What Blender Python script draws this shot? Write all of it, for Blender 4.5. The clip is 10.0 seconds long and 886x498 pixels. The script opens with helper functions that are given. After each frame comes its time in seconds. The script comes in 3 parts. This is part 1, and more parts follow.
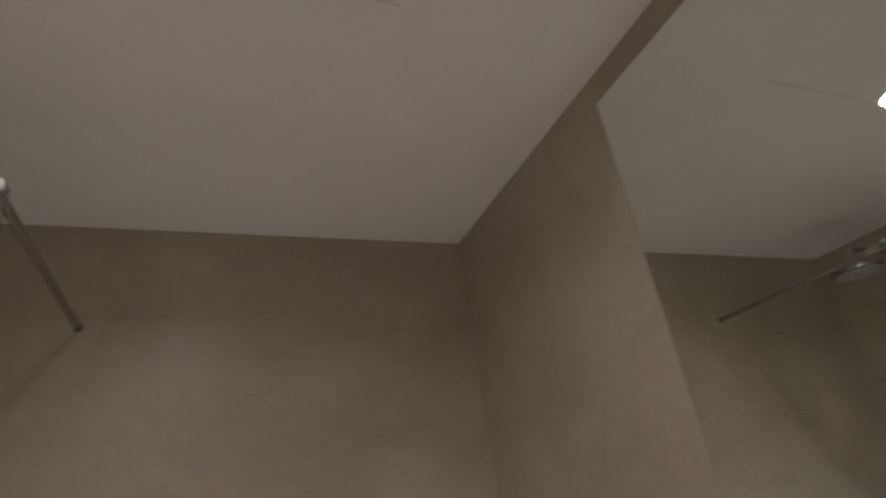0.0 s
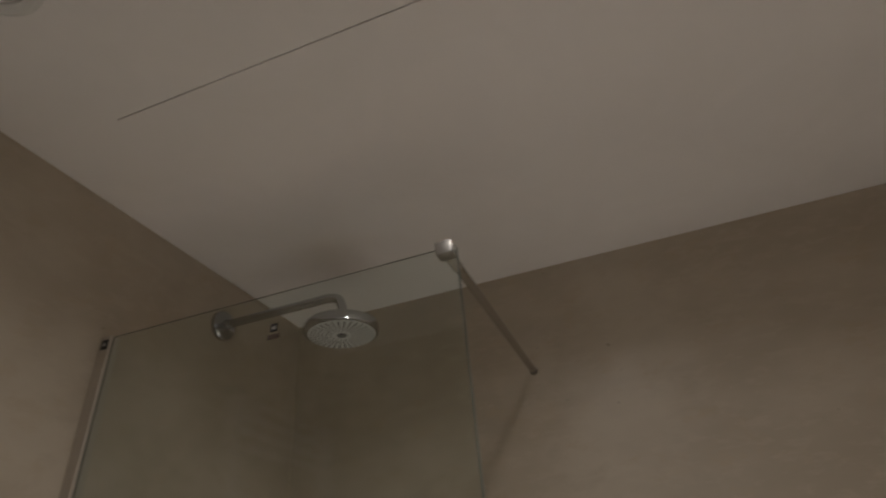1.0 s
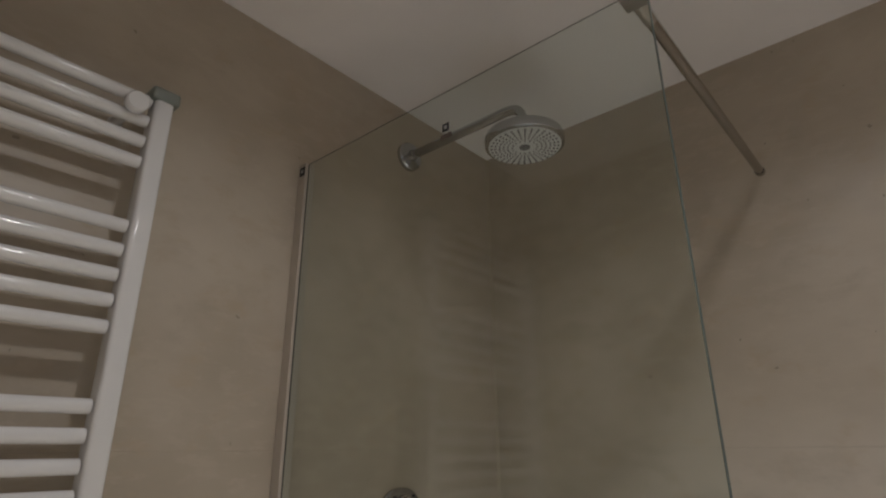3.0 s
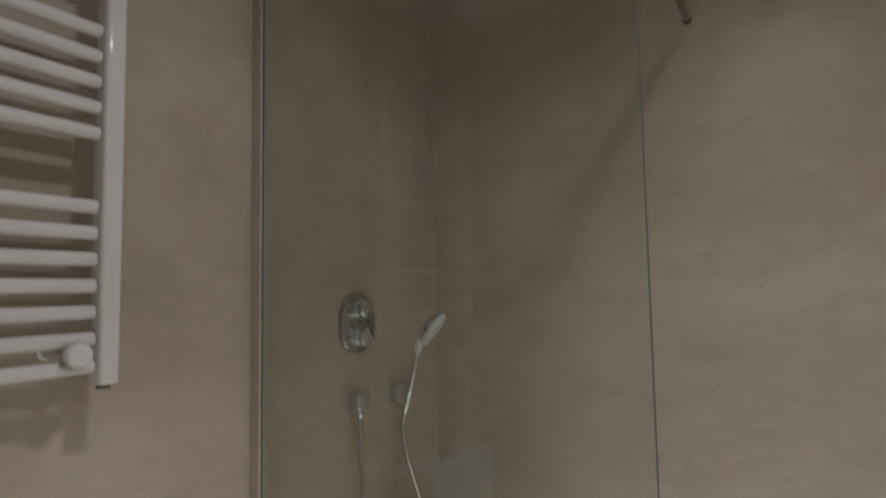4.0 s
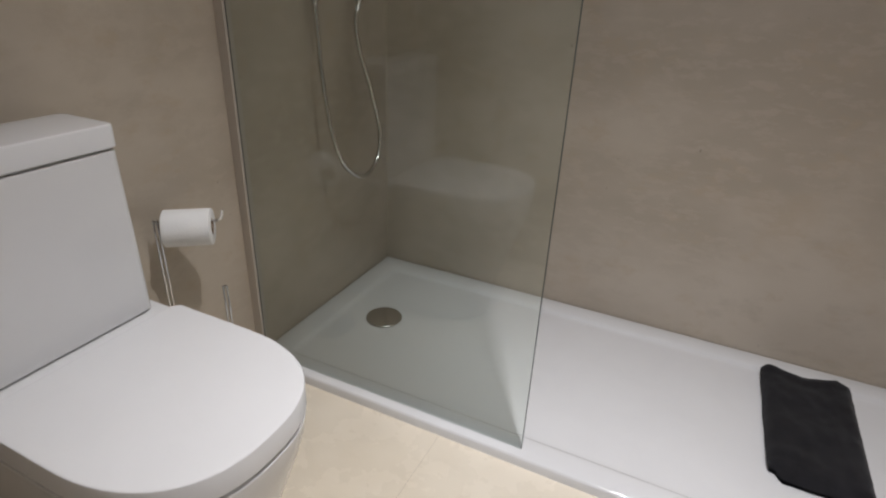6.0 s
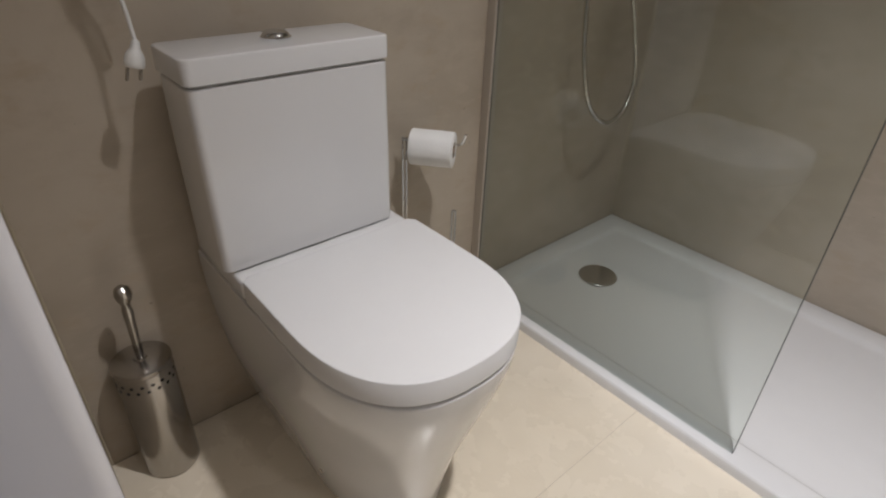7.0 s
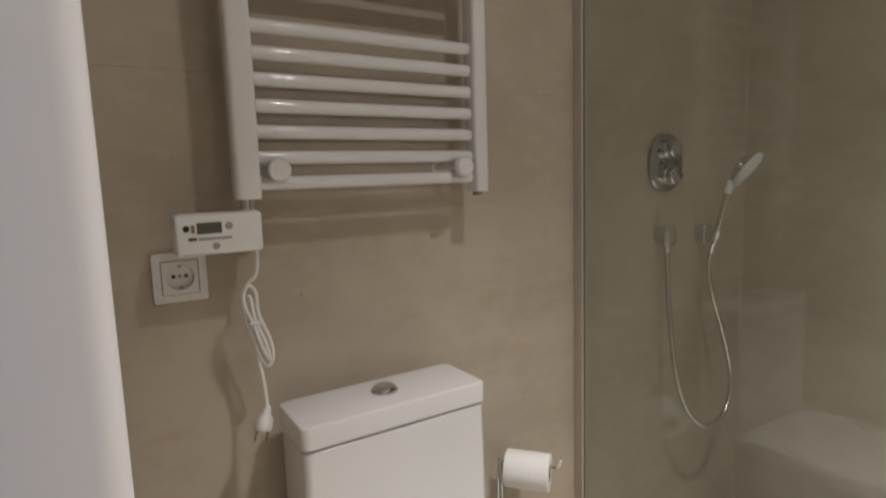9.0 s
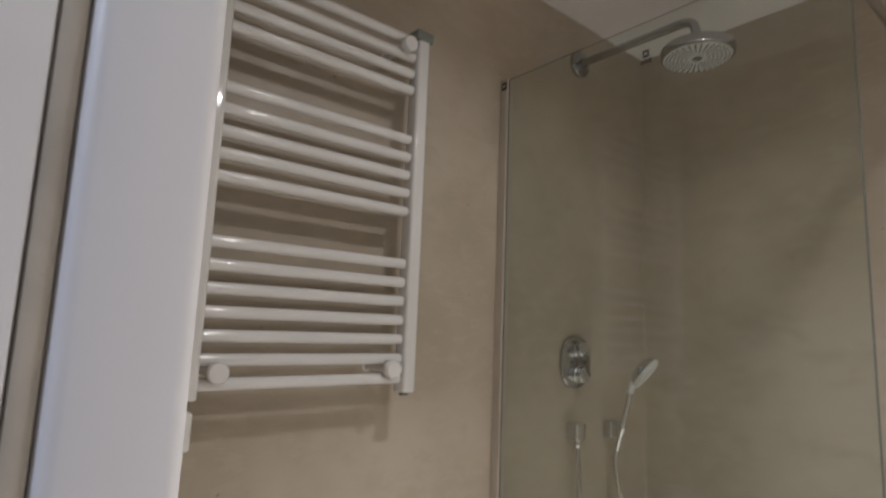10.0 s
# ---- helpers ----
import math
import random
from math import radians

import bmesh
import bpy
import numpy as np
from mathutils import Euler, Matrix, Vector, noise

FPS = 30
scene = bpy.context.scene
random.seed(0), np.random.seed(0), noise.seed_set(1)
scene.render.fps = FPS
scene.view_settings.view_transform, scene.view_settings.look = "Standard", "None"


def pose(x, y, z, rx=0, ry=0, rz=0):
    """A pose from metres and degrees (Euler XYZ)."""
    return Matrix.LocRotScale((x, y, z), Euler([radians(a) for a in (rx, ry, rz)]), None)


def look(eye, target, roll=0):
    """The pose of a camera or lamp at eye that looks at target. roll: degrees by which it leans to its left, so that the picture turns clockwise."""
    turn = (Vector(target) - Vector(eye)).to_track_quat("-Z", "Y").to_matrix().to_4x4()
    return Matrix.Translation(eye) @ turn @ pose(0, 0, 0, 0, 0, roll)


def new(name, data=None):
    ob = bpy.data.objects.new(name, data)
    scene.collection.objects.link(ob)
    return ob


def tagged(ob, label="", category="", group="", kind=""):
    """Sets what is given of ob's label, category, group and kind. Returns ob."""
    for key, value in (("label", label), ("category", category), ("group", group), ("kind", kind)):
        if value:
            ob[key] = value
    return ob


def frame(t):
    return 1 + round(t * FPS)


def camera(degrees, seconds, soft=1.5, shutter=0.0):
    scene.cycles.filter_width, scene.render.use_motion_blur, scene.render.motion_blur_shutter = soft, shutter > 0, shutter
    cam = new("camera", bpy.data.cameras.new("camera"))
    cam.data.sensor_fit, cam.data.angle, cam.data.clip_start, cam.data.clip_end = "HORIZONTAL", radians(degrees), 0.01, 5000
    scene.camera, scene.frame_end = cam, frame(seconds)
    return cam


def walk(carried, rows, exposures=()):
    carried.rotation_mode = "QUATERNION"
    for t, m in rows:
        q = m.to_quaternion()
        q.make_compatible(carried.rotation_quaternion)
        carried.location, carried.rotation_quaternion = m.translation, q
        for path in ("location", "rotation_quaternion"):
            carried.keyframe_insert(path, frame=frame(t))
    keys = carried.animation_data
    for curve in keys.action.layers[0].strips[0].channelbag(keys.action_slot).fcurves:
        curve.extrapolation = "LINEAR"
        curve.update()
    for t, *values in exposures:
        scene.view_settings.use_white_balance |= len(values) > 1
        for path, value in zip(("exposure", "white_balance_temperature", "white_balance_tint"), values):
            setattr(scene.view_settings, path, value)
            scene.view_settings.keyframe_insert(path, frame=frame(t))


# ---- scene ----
cam = camera(76.9, 10.0, soft=2.0, shutter=0.25)
PATH = [
    (0, (1.192, -1.773, 1.403), (1.921, -0.123, 2.267), -8.5),
    (0.5, (1.198, -1.681, 1.446), (1.206, 0.064, 2.424), -9.0),
    (1, (1.074, -1.578, 1.476), (0.559, 0.03, 2.547), -5.3),
    (1.5, (1.015, -1.533, 1.456), (0.215, 0.025, 2.422), -4.3),
    (2, (1.02, -1.439, 1.451), (-0.024, 0.006, 2.36), -2.4),
    (2.2, (1.032, -1.421, 1.438), (-0.072, -0.009, 2.326), -1.8),
    (3.3, (1.011, -1.418, 1.396), (-0.234, 0.043, 1.957), -1.2),
    (3.5, (0.998, -1.472, 1.397), (-0.18, 0.075, 1.865), -1.8),
    (4, (0.998, -1.58, 1.325), (-0.041, 0.124, 1.467), -1.0),
    (4.5, (1.033, -1.627, 1.222), (0.067, 0.106, 0.974), -0.4),
    (5, (1.058, -1.693, 1.139), (0.184, 0.011, 0.560), -0.1),
    (5.2, (1.065, -1.721, 1.123), (0.24, -0.032, 0.441), 0.4),
    (6.3, (1.069, -1.772, 1.041), (0.281, -0.193, 0.099), 3.7),
    (6.5, (1.061, -1.775, 1.022), (0.077, -0.331, 0.048), 2.6),
    (7, (1.011, -1.765, 1.026), (-0.262, -0.635, -0.024), 2.1),
    (7.5, (1.004, -1.757, 1.028), (-0.332, -0.716, -0.034), 0.3),
    (8, (0.997, -1.758, 1.075), (-0.488, -0.733, 0.213), -0.4),
    (8.5, (1.005, -1.754, 1.141), (-0.631, -0.743, 0.593), -3.2),
    (9, (1.005, -1.77, 1.213), (-0.677, -0.718, 0.964), -1.9),
    (9.5, (1.014, -1.788, 1.287), (-0.635, -0.671, 1.308), -0.1),
    (10, (1.081, -1.836, 1.331), (-0.447, -0.575, 1.603), 2.3),
]
EXPOSURES = [(0.0, -0.3, 6500, 10), (0.5, -0.42, 6500, 10), (1.0, -0.28, 6600, 10), (1.5, -0.35, 6650, 10), (2.0, -0.02, 6300, 10), (3.5, 0.05, 6250, 10), (4.0, -0.05, 6150, 10), (4.5, 0.0, 5950, 10), (5.0, -0.2, 6100, 10), (6.5, -0.28, 6200, 11), (7.5, -0.36, 6350, 11), (8.0, -0.3, 6400, 11), (8.5, -0.12, 6550, 11), (9.0, 0.08, 6650, 10), (9.5, 0.1, 6550, 10), (10.0, 0.37, 6300, 10)]
walk(cam, [(t, look(eye, target, roll)) for t, eye, target, roll in PATH], EXPOSURES)

# ---- room measures ----
RX, CEIL = 2.045, 2.357          # width along the shower wall, ceiling height
YD = -1.778                     # wall with the doorway
DOOR_L, DOOR_R, DOOR_H = 0.85, 1.62, 2.05
GLASS_Y = -0.742

# ---- world and lights ----
world = bpy.data.worlds.new("world")
scene.world = world
world.use_nodes = True
world.node_tree.nodes["Background"].inputs[0].default_value = (0.55, 0.6, 0.75, 1)
world.node_tree.nodes["Background"].inputs[1].default_value = 0.02


def lamp(name, kind, at, target, power, colour, size):
    data = bpy.data.lights.new(name, kind)
    data.energy, data.color = power, colour
    if kind == "AREA":
        data.shape, data.size = "DISK", size
    else:
        data.shadow_soft_size = size
    ob = new(name, data)
    ob.matrix_world = look(at, target)
    return ob


# the second downlight is assumed, unseen and kept clear of the mirror
SPOT_1, ASSUMED_SPOT = (1.030, -1.086), (1.70, -1.40)
for spot, power, wide in ((SPOT_1, 158.0, 4.0), (ASSUMED_SPOT, 20.0, 1.2)):
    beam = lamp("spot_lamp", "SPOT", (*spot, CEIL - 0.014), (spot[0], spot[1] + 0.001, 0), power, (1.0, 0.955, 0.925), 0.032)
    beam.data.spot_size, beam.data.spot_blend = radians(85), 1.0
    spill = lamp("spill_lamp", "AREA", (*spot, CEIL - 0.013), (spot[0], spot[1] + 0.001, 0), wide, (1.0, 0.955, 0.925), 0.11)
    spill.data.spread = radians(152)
hall = lamp("hall_lamp", "AREA", (1.25, -3.0, 2.40), (1.25, -2.999, 0), 14.0, (0.74, 0.82, 1.0), 0.35)


# ---- materials ----
def material(name, colour, rough=0.5, metal=0.0, spread=0.0, scale=6.0, bump=0.0, bump_scale=80.0, fine=0.0, coat=0.0, tint=None, spec=0.5):
    m = bpy.data.materials.new(name)
    m.use_nodes = True
    nodes, links = m.node_tree.nodes, m.node_tree.links
    bsdf = nodes["Principled BSDF"]
    bsdf.inputs["Base Color"].default_value = (*colour, 1)
    bsdf.inputs["Roughness"].default_value = rough
    bsdf.inputs["Metallic"].default_value = metal
    bsdf.inputs["Coat Weight"].default_value = coat
    bsdf.inputs["Specular IOR Level"].default_value = spec
    if spread or bump:
        where = nodes.new("ShaderNodeTexCoord")
    if spread:
        big = nodes.new("ShaderNodeTexNoise")
        big.inputs["Scale"].default_value, big.inputs["Detail"].default_value = scale, 6
        big.inputs["Roughness"].default_value, big.inputs["Distortion"].default_value = 0.6, 0.6
        links.new(where.outputs["Object"], big.inputs["Vector"])
        ramp = nodes.new("ShaderNodeValToRGB")
        low = tint or tuple(c * (1 - spread) for c in colour)
        ramp.color_ramp.elements[0].position, ramp.color_ramp.elements[0].color = 0.30, (*low, 1)
        ramp.color_ramp.elements[1].position, ramp.color_ramp.elements[1].color = 0.70, (*[min(1, c * (1 + spread * 0.5)) for c in colour], 1)
        links.new(big.outputs["Fac"], ramp.inputs["Fac"])
        out = ramp.outputs["Color"]
        if fine:
            small = nodes.new("ShaderNodeTexNoise")
            small.inputs["Scale"].default_value, small.inputs["Detail"].default_value = scale * 9, 4
            links.new(where.outputs["Object"], small.inputs["Vector"])
            mix = nodes.new("ShaderNodeMix")
            mix.data_type, mix.blend_type = "RGBA", "OVERLAY"
            mix.inputs["Factor"].default_value = fine
            links.new(out, mix.inputs["A"])
            links.new(small.outputs["Fac"], mix.inputs["B"])
            out = mix.outputs["Result"]
        links.new(out, bsdf.inputs["Base Color"])
        rmap = nodes.new("ShaderNodeMapRange")
        rmap.inputs["To Min"].default_value, rmap.inputs["To Max"].default_value = max(0.02, rough * 0.85), min(1, rough * 1.15)
        links.new(big.outputs["Fac"], rmap.inputs["Value"])
        links.new(rmap.outputs["Result"], bsdf.inputs["Roughness"])
    if bump:
        grain = nodes.new("ShaderNodeTexNoise")
        grain.inputs["Scale"].default_value, grain.inputs["Detail"].default_value = bump_scale, 5
        links.new(where.outputs["Object"], grain.inputs["Vector"])
        relief = nodes.new("ShaderNodeBump")
        relief.inputs["Strength"].default_value, relief.inputs["Distance"].default_value = bump, 0.002
        links.new(grain.outputs["Fac"], relief.inputs["Height"])
        links.new(relief.outputs["Normal"], bsdf.inputs["Normal"])
    return m


def stone_tile(name, light, dark, warm, rough, stretch, speck, mottle):
    """Cement-look porcelain: broad clouds drawn out sideways, finer mottling, a few brownish stains and dark specks."""
    m = bpy.data.materials.new(name)
    m.use_nodes = True
    nodes, links = m.node_tree.nodes, m.node_tree.links
    bsdf = nodes["Principled BSDF"]
    where = nodes.new("ShaderNodeTexCoord")

    def clouds(scale, squash, detail, low, high, seed):
        shift = nodes.new("ShaderNodeMapping")
        shift.inputs["Scale"].default_value = squash
        shift.inputs["Location"].default_value = (seed, seed * 1.7, seed * 0.6)
        links.new(where.outputs["Object"], shift.inputs["Vector"])
        tex = nodes.new("ShaderNodeTexNoise")
        tex.inputs["Scale"].default_value, tex.inputs["Detail"].default_value, tex.inputs["Roughness"].default_value = scale, detail, 0.62
        tex.inputs["Distortion"].default_value = 0.15
        links.new(shift.outputs["Vector"], tex.inputs["Vector"])
        span = nodes.new("ShaderNodeMapRange")
        span.interpolation_type = "SMOOTHSTEP"
        span.inputs["From Min"].default_value, span.inputs["From Max"].default_value = low, high
        links.new(tex.outputs["Fac"], span.inputs["Value"])
        return span.outputs["Result"]

    def mixed(fac, a, b, strength=1.0):
        node = nodes.new("ShaderNodeMix")
        node.data_type = "RGBA"
        scaled = nodes.new("ShaderNodeMath")
        scaled.operation, scaled.inputs[1].default_value = "MULTIPLY", strength
        links.new(fac, scaled.inputs[0])
        links.new(scaled.outputs[0], node.inputs["Factor"])
        for value, slot in ((a, "A"), (b, "B")):
            if isinstance(value, tuple):
                node.inputs[slot].default_value = (*value, 1)
            else:
                links.new(value, node.inputs[slot])
        return node.outputs["Result"]

    broad = clouds(1.5, stretch, 4, 0.34, 0.66, 0.0)
    colour = mixed(broad, dark, light)
    colour = mixed(clouds(7.0, stretch, 6, 0.50, 0.72, 3.1), colour, dark, mottle)
    colour = mixed(clouds(2.6, (1, 1, 1), 5, 0.58, 0.74, 8.3), colour, warm, mottle * 0.85)
    colour = mixed(clouds(15.0, stretch, 6, 0.52, 0.72, 11.9), colour, warm, mottle * 0.85)
    colour = mixed(clouds(24.0, (0.7, 0.7, 1.6), 5, 0.48, 0.66, 14.2), colour, light, mottle * 0.55)
    colour = mixed(clouds(36.0, (1, 1, 1), 2, speck, speck + 0.03, 5.7), colour, tuple(c * 0.45 for c in dark), 0.55)
    links.new(colour, bsdf.inputs["Base Color"])
    gloss = nodes.new("ShaderNodeMapRange")
    gloss.inputs["To Min"].default_value, gloss.inputs["To Max"].default_value = rough * 0.85, rough * 1.2
    links.new(clouds(9.0, (1, 1, 1), 4, 0.3, 0.7, 1.3), gloss.inputs["Value"])
    links.new(gloss.outputs["Result"], bsdf.inputs["Roughness"])
    relief = nodes.new("ShaderNodeBump")
    relief.inputs["Strength"].default_value, relief.inputs["Distance"].default_value = 0.10, 0.002
    links.new(clouds(55.0, (1, 1, 1), 5, 0.2, 0.8, 2.2), relief.inputs["Height"])
    links.new(relief.outputs["Normal"], bsdf.inputs["Normal"])
    return m


wall_mat = stone_tile("beige_stone_tile", (0.535, 0.470, 0.385), (0.420, 0.362, 0.286), (0.462, 0.378, 0.275), 0.42, (0.8, 0.8, 1.3), 0.745, 0.68)
grout_mat = material("beige_grout", (0.46, 0.40, 0.32), 0.9)
floor_mat = stone_tile("cream_floor_tile", (0.81, 0.738, 0.615), (0.715, 0.638, 0.512), (0.715, 0.625, 0.485), 0.26, (1.0, 1.0, 1.0), 0.95, 0.05)
ceiling_mat = material("white_ceiling_paint", (0.90, 0.872, 0.868), 0.80, spread=0.03, scale=4, bump=0.06, bump_scale=180)
floor_grout_mat = material("cream_floor_grout", (0.50, 0.44, 0.35), 0.9)
hall_mat = material("white_hall_paint", (0.78, 0.78, 0.78), 0.8, spread=0.03, scale=3)
hall_floor_mat = material("hall_floor_wood", (0.30, 0.21, 0.13), 0.45, spread=0.25, scale=4)
ceramic_mat = material("white_glazed_ceramic", (0.70, 0.70, 0.705), 0.12, coat=0.3, spread=0.015, scale=8)
lid_mat = material("white_seat_plastic", (0.725, 0.725, 0.73), 0.24, spread=0.015, scale=10)
tray_mat = material("white_acrylic_tray", (0.75, 0.75, 0.755), 0.09, spread=0.02, scale=7, bump=0.02, bump_scale=30)
enamel_mat = material("white_radiator_enamel", (0.74, 0.735, 0.735), 0.08, spread=0.015, scale=15)
plastic_mat = material("white_plastic", (0.80, 0.80, 0.79), 0.40, spread=0.02, scale=20)
grey_plastic_mat = material("grey_cap_plastic", (0.20, 0.22, 0.20), 0.45, spread=0.05, scale=20)
chrome_mat = material("polished_chrome", (0.70, 0.705, 0.715), 0.05, 1.0, spread=0.03, scale=30)
# chrome toned darker, so that dim reflections sit in its colour
dark_reflection_chrome_mat = material("dark_reflection_chrome", (0.44, 0.445, 0.455), 0.12, 1.0, spread=0.04, scale=30)
clamp_mat = material("satin_clamp_metal", (0.40, 0.385, 0.365), 0.42, 1.0, spread=0.04, scale=30)
steel_mat = material("brushed_steel", (0.46, 0.44, 0.415), 0.22, 1.0, spread=0.04, scale=25, bump=0.03, bump_scale=300)
hose_mat = material("ribbed_steel_hose", (0.62, 0.60, 0.57), 0.25, 1.0, spread=0.05, scale=40)
alu_mat = material("satin_aluminium", (0.47, 0.42, 0.36), 0.45, 0.0, spread=0.03, scale=30)
paint_mat = material("white_door_paint", (0.70, 0.69, 0.71), 0.38, spread=0.02, scale=5, bump=0.03, bump_scale=120)
gasket_mat = material("black_gasket_rubber", (0.03, 0.031, 0.03), 0.6, spread=0.08, scale=30)
seal_mat = material("beige_rubber_seal", (0.46, 0.41, 0.34), 0.65, spread=0.18, scale=22)
black_mat = material("black_plastic", (0.015, 0.015, 0.016), 0.35, spread=0.1, scale=30)
brown_mat = material("brown_print", (0.10, 0.075, 0.06), 0.5, spread=0.1, scale=30)
lcd_mat = material("dark_lcd", (0.10, 0.105, 0.09), 0.2, spread=0.05, scale=30)
print_mat = material("grey_print", (0.35, 0.34, 0.33), 0.6, spread=0.05, scale=30)
white_print_mat = material("white_print", (0.42, 0.42, 0.41), 0.6, spread=0.02, scale=30)
nozzle_mat = material("grey_rubber_nozzle", (0.16, 0.16, 0.165), 0.6, spread=0.05, scale=40)
face_mat = material("pale_spray_face", (0.72, 0.72, 0.72), 0.35, spread=0.02, scale=30)
paper_mat = material("white_tissue_paper", (0.86, 0.86, 0.85), 0.95, spread=0.03, scale=20, bump=0.25, bump_scale=220)
card_mat = material("brown_cardboard", (0.30, 0.22, 0.15), 0.9, spread=0.1, scale=20)
towel_mat = material("black_terry_towel", (0.016, 0.0155, 0.018), 0.95, spread=0.35, scale=14, bump=0.9, bump_scale=420, spec=0.15)
silicone_mat = material("yellowed_silicone", (0.53, 0.465, 0.355), 0.5, spread=0.08, scale=20)
towel_mat.node_tree.nodes["Principled BSDF"].inputs["Sheen Weight"].default_value = 0.12

# clear glass with a green tint, mirrored more strongly at a glancing view
glass_mat = bpy.data.materials.new("green_tinted_glass")
glass_mat.use_nodes = True
glass_nodes, glass_links = glass_mat.node_tree.nodes, glass_mat.node_tree.links
clear = glass_nodes.new("ShaderNodeBsdfTransparent")
clear.inputs["Color"].default_value = (0.950, 0.976, 0.965, 1)
sheen = glass_nodes.new("ShaderNodeBsdfGlossy")
sheen.inputs["Roughness"].default_value = 0.0
facing = glass_nodes.new("ShaderNodeLayerWeight")
facing.inputs["Blend"].default_value = 0.5
steep = glass_nodes.new("ShaderNodeMath")
steep.operation, steep.inputs[1].default_value = "POWER", 5.0
glass_links.new(facing.outputs["Facing"], steep.inputs[0])
gloss_share = glass_nodes.new("ShaderNodeMapRange")
gloss_share.inputs["To Min"].default_value, gloss_share.inputs["To Max"].default_value = 0.048, 1.0
glass_links.new(steep.outputs[0], gloss_share.inputs["Value"])
glass_mix = glass_nodes.new("ShaderNodeMixShader")
glass_links.new(gloss_share.outputs["Result"], glass_mix.inputs[0])
glass_links.new(clear.outputs[0], glass_mix.inputs[1])
glass_links.new(sheen.outputs[0], glass_mix.inputs[2])
glass_links.new(glass_mix.outputs[0], glass_nodes["Material Output"].inputs["Surface"])
edge_mat = material("dark_glass_edge", (0.035, 0.05, 0.045), 0.35, spread=0.05, scale=20)
mirror_mat = material("silvered_mirror", (0.86, 0.88, 0.87), 0.01, 1.0)
glow_mat = bpy.data.materials.new("lamp_glow")
glow_mat.use_nodes = True
glow_mat.node_tree.nodes["Principled BSDF"].inputs["Emission Color"].default_value = (1.0, 0.88, 0.72, 1)
glow_mat.node_tree.nodes["Principled BSDF"].inputs["Emission Strength"].default_value = 14.0


# ---- mesh helpers ----
def box(x0, x1, y0, y1, z0, z1, bevel=0.0, segments=2, bm=None):
    one = bmesh.new()
    bmesh.ops.create_cube(one, size=1)
    for v in one.verts:
        v.co = ((x0 + x1) / 2 + v.co.x * (x1 - x0), (y0 + y1) / 2 + v.co.y * (y1 - y0), (z0 + z1) / 2 + v.co.z * (z1 - z0))
    if bevel:
        bmesh.ops.bevel(one, geom=one.edges[:], offset=bevel, segments=segments, profile=0.5, affect="EDGES")
    return joined(bm, one) if bm else one


def joined(bm, other):
    data = bpy.data.meshes.new("joined")
    other.to_mesh(data)
    other.free()
    bm.from_mesh(data)
    bpy.data.meshes.remove(data)
    return bm


def loft(rings, caps=True):
    bm = bmesh.new()
    rows = [[bm.verts.new(p) for p in ring] for ring in rings]
    n = len(rows[0])
    for a, b in zip(rows, rows[1:]):
        for k in range(n):
            bm.faces.new((a[k], a[(k + 1) % n], b[(k + 1) % n], b[k]))
    if caps:
        bm.faces.new(rows[0][::-1])
        bm.faces.new(rows[-1])
    bmesh.ops.recalc_face_normals(bm, faces=bm.faces[:])
    return bm


def lathe(profile, at=(0, 0, 0), axis=(0, 0, 1), n=32):
    """A turned shape: (radius, height) rows along axis from at."""
    turn = Vector((0, 0, 1)).rotation_difference(Vector(axis)).to_matrix()
    rings = [[Vector(at) + turn @ Vector((r * math.cos(2 * math.pi * k / n), r * math.sin(2 * math.pi * k / n), h)) for k in range(n)] for r, h in profile]
    return loft(rings)


def glide(points, steps=10):
    """A smooth line through the points (Catmull-Rom)."""
    p = [Vector(q) for q in points]
    p = [2 * p[0] - p[1]] + p + [2 * p[-1] - p[-2]]
    line = []
    for a, b, c, d in zip(p, p[1:], p[2:], p[3:]):
        for k in range(steps):
            t = k / steps
            line.append(0.5 * (2 * b + (c - a) * t + (2 * a - 5 * b + 4 * c - d) * t * t + (3 * b - a - 3 * c + d) * t ** 3))
    return line + [p[-2]]


def tube(line, radius, n=12, ribs=0.0):
    rings, normal = [], None
    for k, p in enumerate(line):
        along = (line[min(k + 1, len(line) - 1)] - line[max(k - 1, 0)]).normalized()
        if normal is None:
            normal = along.orthogonal().normalized()
        normal = (normal - along * normal.dot(along)).normalized()
        side = along.cross(normal)
        r = radius * (1 + (ribs if k % 2 else -ribs))
        rings.append([p + r * (math.cos(2 * math.pi * j / n) * normal + math.sin(2 * math.pi * j / n) * side) for j in range(n)])
    return loft(rings)


def part(name, bm, mat, parent=None, label="", angle=35, move=None):
    """Link a bmesh, given in room coordinates, as one mesh; under a parent it is shifted to that parent's base."""
    if parent is not None:
        base = parent.matrix_world.translation if parent.parent is None else parent.parent.matrix_world.translation
        bmesh.ops.translate(bm, verts=bm.verts[:], vec=-base)
    for f in bm.faces:
        f.smooth = True
    for e in bm.edges:
        if len(e.link_faces) == 2 and e.calc_face_angle(0) > radians(angle):
            e.smooth = False
    data = bpy.data.meshes.new(name)
    bm.to_mesh(data)
    bm.free()
    data.materials.append(mat)
    ob = new(name, data)
    if parent is not None:
        ob.parent = parent
    if label:
        ob["label"] = label
    return ob


def thing(name, at, label, category, group=""):
    ob = new(name)
    ob.empty_display_size = 0.05
    ob.location = at
    ob.matrix_world = Matrix.Translation(at)
    return tagged(ob, label, category, group)


def structure(name, bm, mat, label, category="wall"):
    return tagged(part(name, bm, mat), label, category, kind="structure")


